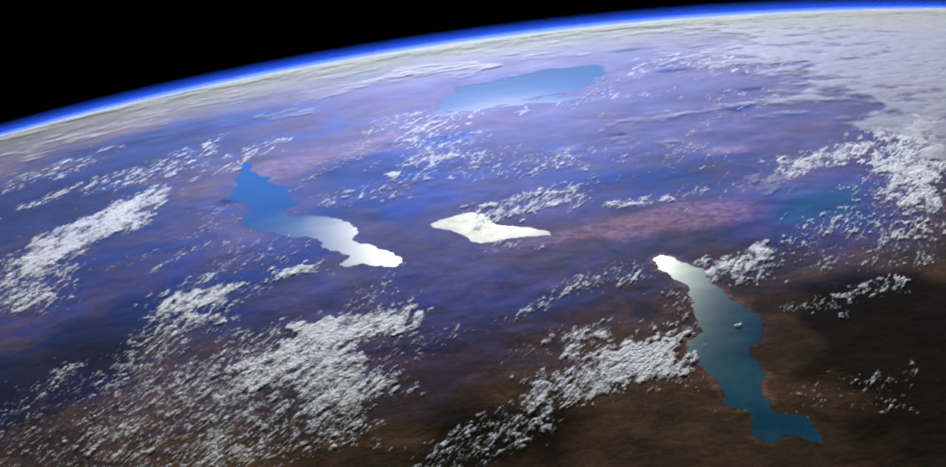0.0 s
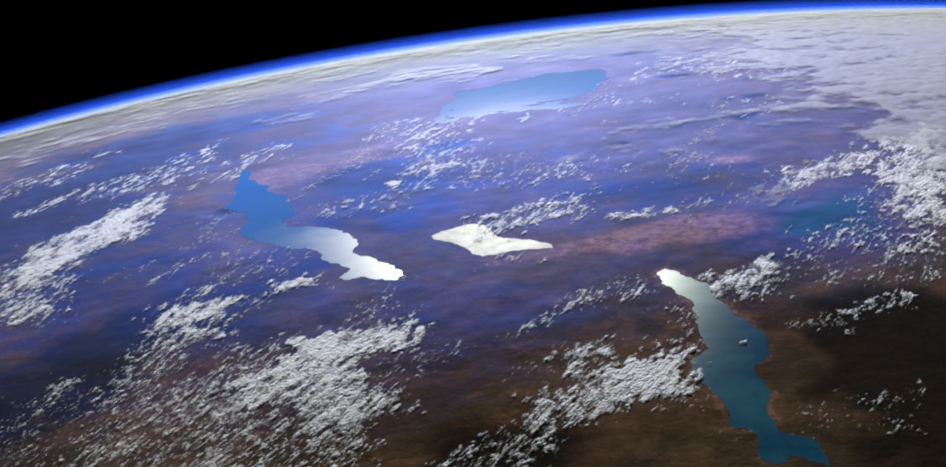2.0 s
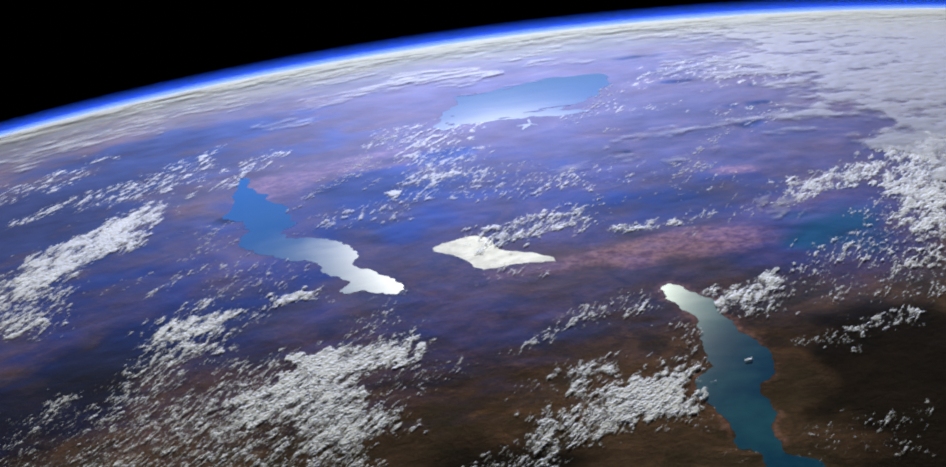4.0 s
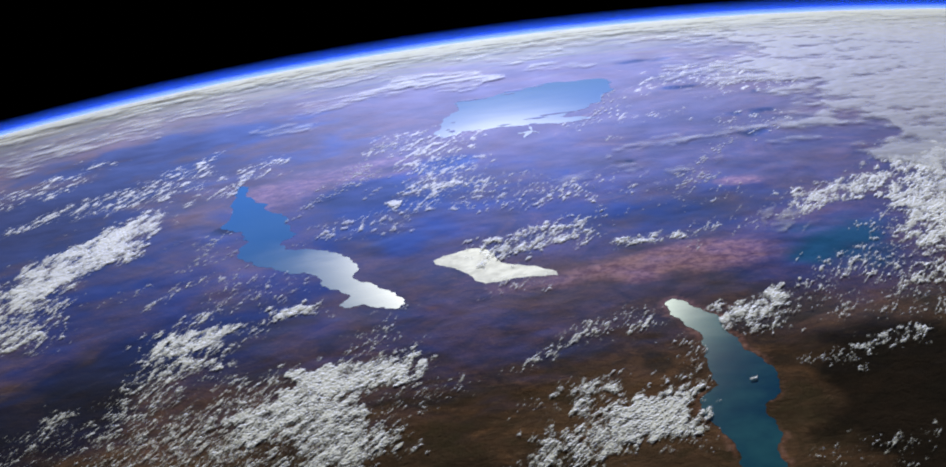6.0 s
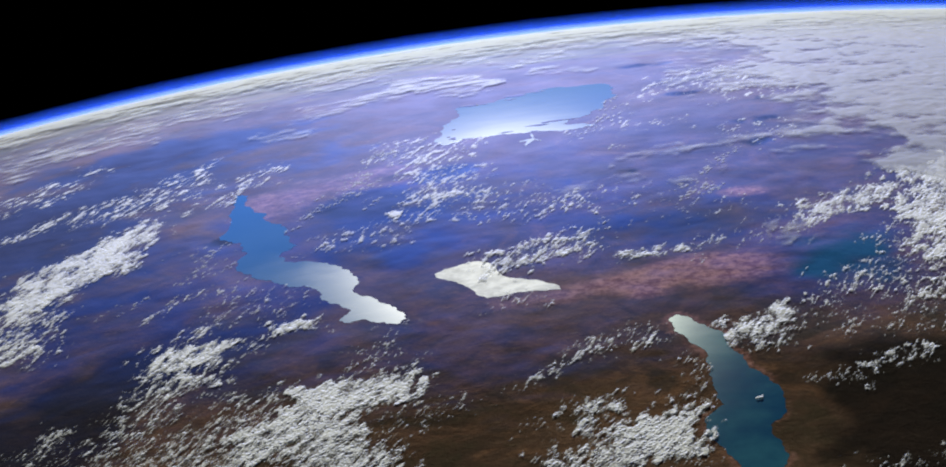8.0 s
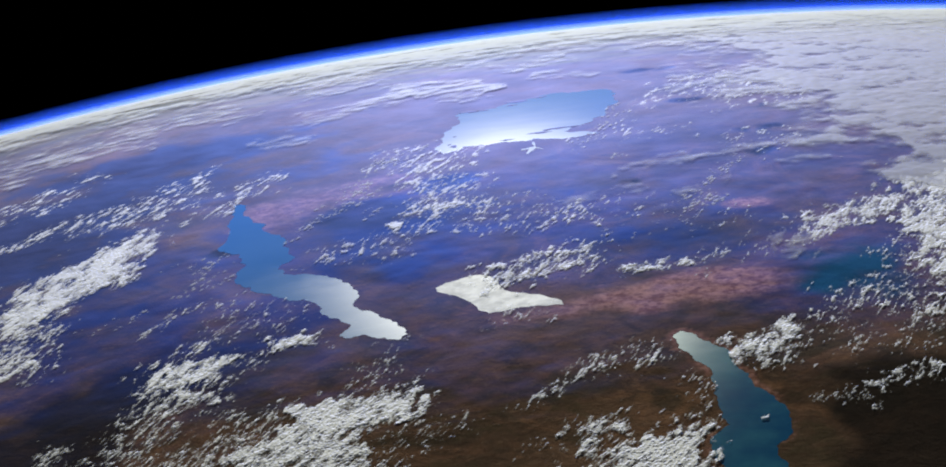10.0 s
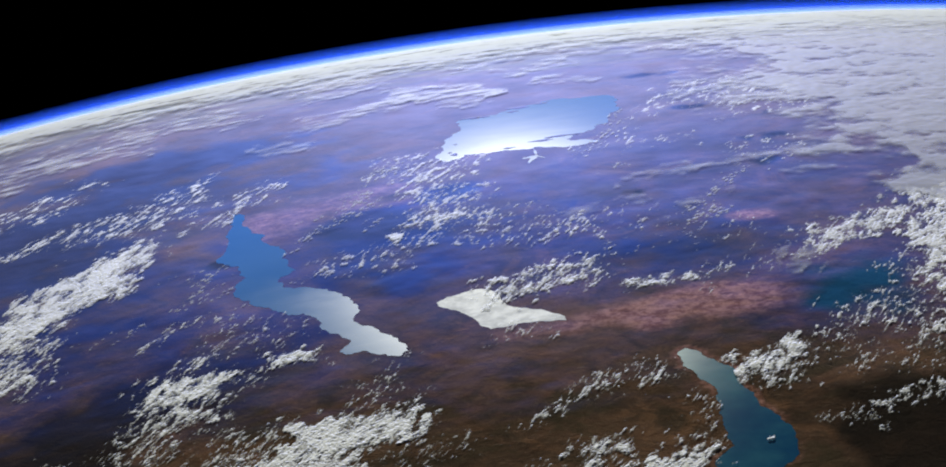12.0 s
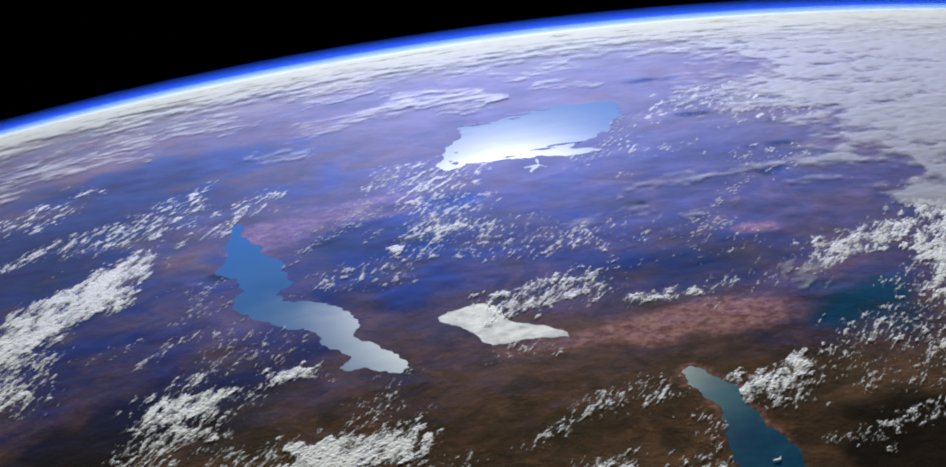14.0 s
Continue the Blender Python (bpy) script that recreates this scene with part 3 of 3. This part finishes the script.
CLOUDS_PLAINS = [
    (32.79, 34.00, 2.91, 32.73, 34.28, 4.37, 0.50, 0),
    (31.85, 33.23, 3.75, 31.85, 33.58, 5.06, 0.58, 0),
    (31.98, 32.73, 2.42, 32.49, 33.51, 3.30, 0.45, 0),
    (29.40, 30.46, 3.39, 29.52, 30.80, 4.47, 0.45, 0),
    (30.66, 31.14, 2.24, 30.79, 31.33, 3.25, 0.42, 0),
]


def clear_of_lakes(a, b, height):
    """Cool water keeps the sky above it clear."""
    for key in ("west", "east", "great"):
        line = SHORES[key]
        lo, hi = line.min(0), line.max(0)
        near_box = (a > lo[0]) & (a < hi[0]) & (b > lo[1]) & (b < hi[1]) & (height > 0)
        if near_box.any():
            within, near = inside(line, a[near_box], b[near_box])
            height[near_box] *= ~within | (near < 0.02)


def soft_step(x):
    x = np.clip(x, 0, 1)
    return x * x * (3 - 2 * x)


def cloud_bank(row, seed, label, group):
    """Heads of cumulus, a dense bank or a veil between two ends: the lower and upper angle a and the angle b of each."""
    lo1, hi1, b1, lo2, hi2, b2, cover, style = row
    if b2 < b1:
        lo1, hi1, b1, lo2, hi2, b2 = lo2, hi2, b2, lo1, hi1, b1
    middle = (lo1 + hi1 + lo2 + hi2) / 4
    squeeze = math.cos(radians(middle))
    size = float(np.interp(middle, (20, 22, 25, 28, 32, 36), (0.72, 0.75, 0.88, 1.02, 1.35, 2.0)))   # distance blends small heads into larger ones
    step = 0.82 * size / 111.2
    half_km = (hi1 - lo1 + hi2 - lo2) / 4 * 111.2
    soft = min(max(3.2 * size, 0.8 * half_km), 30.0)
    pad = soft * 0.8 / 111.2
    a = np.arange(min(lo1, lo2) - pad, max(hi1, hi2) + pad, step)
    b = np.arange(b1 - pad / squeeze, b2 + pad / squeeze, step / squeeze)
    ga, gb = np.meshgrid(a, b, indexing="ij")
    k = (gb - b1) / (b2 - b1)
    low, high = lo1 + (lo2 - lo1) * k, hi1 + (hi2 - hi1) * k
    lean = math.atan2((lo2 + hi2 - lo1 - hi1) / 2, (b2 - b1) * squeeze)
    across = np.minimum(ga - low, high - ga) * 111.2 * math.cos(lean)
    along = np.minimum(gb - b1, b2 - gb) * squeeze * 111.2
    # kilometres east and north, and along and across the wind, which bends a little on the way north
    x, y = gb * squeeze * 111.2, ga * 111.2
    wind = radians(np.interp(middle, (22, 28), (61, 68)))
    u, v = x * math.cos(wind) + y * math.sin(wind), y * math.cos(wind) - x * math.sin(wind)
    bend = 3.0 * size * (cloudy(u / (11 * size), v / (11 * size), seed + 17, 2) - 0.5)
    u, v = u + bend, v - bend
    ragged = cloudy(u / (26 * size), v / (12 * size), seed + 2, 4) - 0.5
    reach = np.where((across > 0) & (along > 0), 1.25 / np.sqrt(np.maximum(across, 0.1) ** -2.0 + np.maximum(along, 0.1) ** -2.0), np.minimum(across, along))
    env = soft_step(0.42 + 0.75 * reach / soft + 1.7 * ragged * np.clip(1.4 - reach / soft, 0.0, 1.4))
    streets = cloudy(u / (30 * size), v / (7 * size), seed + 5, 3) - 0.5
    holes = cloudy(u / (17 * size), v / (11 * size), seed + 33, 3) - 0.5
    crinkle = cloudy(u / (3.2 * size), v / (2.0 * size), seed + 61, 3) - 0.5
    dense = env * (cover + 0.75 * streets + 0.8 * holes)
    if style == 2:
        way = radians(12) if middle > 32 else lean
        p, q = x * math.cos(way) + y * math.sin(way), y * math.cos(way) - x * math.sin(way)
        strands = 0.8 * (cloudy(p / 55, q / 22, seed + 15, 5) - 0.5) + 0.8 * (cloudy(p / 18, q / 13, seed + 25, 4) - 0.5)
        dense = env ** 1.5 * (cover - 0.1 + 1.9 * strands)
        height = np.clip(dense, 0, 1.2) * (0.1 + 0.3 * cloudy(p / 20, q / 9, seed + 3, 3))
        thick, opaque, base = np.zeros_like(dense), soft_step((dense - 0.08) * 0.7) * (0.35 + 0.35 * min(cover, 1)), 2.5
    else:
        full = np.clip(dense, 0, 1)
        strands = cloudy(u / (10.5 * size), v / (3.0 * size), seed + 41, 3)
        heads = np.clip((strands - 0.75 + 0.34 * full + 0.05 * (size > 1)) * 3.0, 0, 1) * (full > 0.04)
        buds = puffs(u / (6.0 * size), v / (2.5 * size), seed + 47, full * 0.5)
        tall = float(np.interp(size, (0.72, 1.0, 1.4), (1.15, 0.92, 0.7)))
        height = np.maximum(heads, 0.28 * buds) * (0.85 + 0.9 * crinkle) * tall
        thick = soft_step((dense - 0.85 + 0.12 * style) * 2.2 + 1.1 * crinkle)
        height = np.maximum(height, thick * (0.55 + 0.35 * heads + 0.9 * crinkle) * tall)
        thin = 0.7 + 0.6 * (cloudy(u / (14 * size), v / (9 * size), seed + 83, 3) - 0.5)
        opaque = soft_step(height / (0.75 * tall)) * (0.5 + 0.42 * full) * float(np.interp(size, (0.85, 1.05), (1.0, 0.72))) * np.clip(thin + 0.3 * full, 0, 1)
        opaque = np.maximum(opaque, float(np.interp(size, (0.85, 1.0), (0.93, 0.74))) * thick)
        base = 1.0
    height = np.maximum(height, 0)
    if cover < 1.2 and style < 2:
        clear_of_lakes(ga, gb, opaque)
    quads = grid_quads(len(a), len(b))
    quads = quads[(opaque.ravel()[quads] > 0.03).sum(1) >= 2]
    if len(quads) < 4:
        return None
    points, material = on_globe(ga, gb, (base + height) / 10), VEIL if style == 2 else CUMULUS
    if style != 1:
        ob, used = surface("cloud_field" if style == 0 else "cloud_veil", points, quads, material)
        set_cover(ob, used, opaque)
        return tagged(ob, label, "cloud", group, "stuff")
    bank = tagged(new("cloud_bank"), label, "cloud", group)
    bank.location = on_globe((low + high).mean() / 2, gb.mean(), base / 10)[0]
    core = (thick.ravel()[quads] > 0.35).sum(1) >= 2
    for name, chosen, words in (("crown", quads[core], "closed bright white crown of cloud"), ("fringe", quads[~core], "ragged broken fringe of small heads")):
        if len(chosen):
            ob, used = surface(name, points - np.array(bank.location), chosen, material)
            set_cover(ob, used, opaque)
            ob.parent = bank
            tagged(ob, words, kind="stuff" if name == "fringe" else "")
    return bank


LABELS = ("scattered small white cumulus clouds {}", "dense bright white bank of cumulus cloud {}", "thin streaked veil of pale high cloud {}")
REGIONS = (("clouds over the south", "above brown southern land", CLOUDS_SOUTH), ("clouds over the south west", "above dark south western land", CLOUDS_SOUTHWEST),
           ("clouds over the woods", "above bluish wooded land", CLOUDS_WOODS), ("clouds over the south east", "beside the teal rift lake", CLOUDS_SOUTHEAST),
           ("clouds over the east", "above dark eastern land", CLOUDS_EAST), ("clouds over the teal land", "above teal wooded land", CLOUDS_TEAL),
           ("clouds over the north east", "above violet north eastern plains", CLOUDS_NORTHEAST), ("clouds over the centre", "near the shallow white lake", CLOUDS_CENTRE),
           ("clouds over the middle", "south of the wide lake", CLOUDS_MIDDLE), ("clouds over the west", "above bluish western forest", CLOUDS_WEST),
           ("clouds over the north west", "above grey hazy north western land", CLOUDS_NORTHWEST), ("clouds over the north", "towards the planet's edge", CLOUDS_NORTH), ("clouds over the plains", "above violet plains east of the wide lake", CLOUDS_PLAINS))
number = 100
for group, below, rows in REGIONS:
    for row in rows:
        number += 97
        cloud_bank(row, number, LABELS[row[7]].format(below), group)


def overcast(name, label, a_range, b_range, edge, step, base, seed, streak, grain):
    """A wide sheet of cloud with streaks and gaps; edge(a, b) says how closed it is."""
    a, b = np.arange(*a_range, step), np.arange(*b_range, step * 1.2)
    ga, gb = np.meshgrid(a, b, indexing="ij")
    x, y = gb * 0.8 * 111.2, ga * 111.2
    bands = cloudy(x / (streak * 3), y / streak, seed, 6) - 0.5
    lumps = cloudy(x / 34, y / 30, seed + 9, 5) - 0.5
    curds = cloudy(x / 10, y / 12, seed + 77, 4) - 0.5
    dense = edge(ga, gb) + grain * (0.8 * bands + 1.0 * lumps + 0.7 * curds)
    height = np.clip(dense, 0, 1.0) * (0.6 + 1.1 * lumps + 0.9 * curds)
    quads = grid_quads(len(a), len(b))
    quads = quads[(dense.ravel()[quads] > 0.0).sum(1) >= 2]
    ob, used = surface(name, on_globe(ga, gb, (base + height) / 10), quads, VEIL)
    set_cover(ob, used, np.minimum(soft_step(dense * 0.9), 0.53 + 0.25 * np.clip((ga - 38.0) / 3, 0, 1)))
    return tagged(ob, label, "cloud", "clouds along the planet's edge", "stuff")


def closed_sky(a, b):
    """The deck covers the far north east, thins to a mottled rim and runs south along the right."""
    b = b + 2.2 * (cloudy(b * 0.9, a * 1.1, 940, 3) - 0.5) + 0.9 * (cloudy(b * 3, a * 3.5, 960, 3) - 0.5)
    main = np.minimum(np.minimum((b - 4.6 + 0.25 * np.maximum(a - 33.5, 0)) / 2.4, (a - 29.8) / 1.6), 1.0)
    rim = np.minimum(np.minimum((b - 3.9 + 0.3 * np.maximum(a - 33, 0)) / 2.4, (a - 29.0) / 1.0), 0.5)
    arm = np.minimum(np.minimum((b - 5.6 - 0.12 * (27 - a)) / 0.5, (a - 25.6) / 0.8), 0.85)
    return np.maximum(np.maximum(main, rim), arm) - 0.22


overcast("cloud_deck", "wide white deck of broken cloud with grey gaps", (25.0, 41), (0.5, 13), closed_sky, 0.03, 2.5, 900, 40, 0.95)
# besides cloud, this sheet stands in for white haze before the planet's edge
overcast("cloud_deck", "pale streaked deck of cloud and haze towards the horizon", (35.5, 49), (-16, 16), lambda a, b: np.clip((a - 37.3 + 0.01 * np.maximum(b, 0) ** 2) / 3.4, -1.0, 0.95), 0.06, 4.0, 950, 32, 1.2)


def fair_weather(seed, a_range, b_range, cover, label, material):
    """Small cumulus strewn thinly over a whole stretch of land, in ragged streets."""
    step = 1.2 / 111.2
    a, b = np.arange(*a_range, step), np.arange(*b_range, step * 1.13)
    ga, gb = np.meshgrid(a, b, indexing="ij")
    x0, y0 = gb * 0.89 * 111.2, ga * 111.2
    x, y = x0 * 0.5 + y0 * 0.866, y0 * 0.5 - x0 * 0.866
    dense = cover + 2.4 * (cloudy(x / 150, y / 70, seed, 3) - 0.5) + 1.3 * (cloudy(x / 50, y / 14, seed + 4, 3) - 0.5)
    height = puffs(x / 9.0, y / 2.6, seed + 8, np.clip(dense, 0, 0.8)) * 0.8
    edge = np.minimum(np.minimum(ga - a_range[0], a_range[1] - ga), np.minimum(gb - b_range[0], b_range[1] - gb))
    height[edge < 0.3 * cloudy(x / 20, y / 20, seed + 2, 3)] = 0
    clear_of_lakes(ga, gb, height)
    quads = grid_quads(len(a), len(b))
    quads = quads[(height.ravel()[quads] > 0.03).sum(1) >= 2]
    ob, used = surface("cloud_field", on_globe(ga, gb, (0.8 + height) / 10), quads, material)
    set_cover(ob, used, 0.22 + np.minimum(height * 0.8, 0.4))
    return tagged(ob, label, "cloud", "fair weather clouds", "stuff")


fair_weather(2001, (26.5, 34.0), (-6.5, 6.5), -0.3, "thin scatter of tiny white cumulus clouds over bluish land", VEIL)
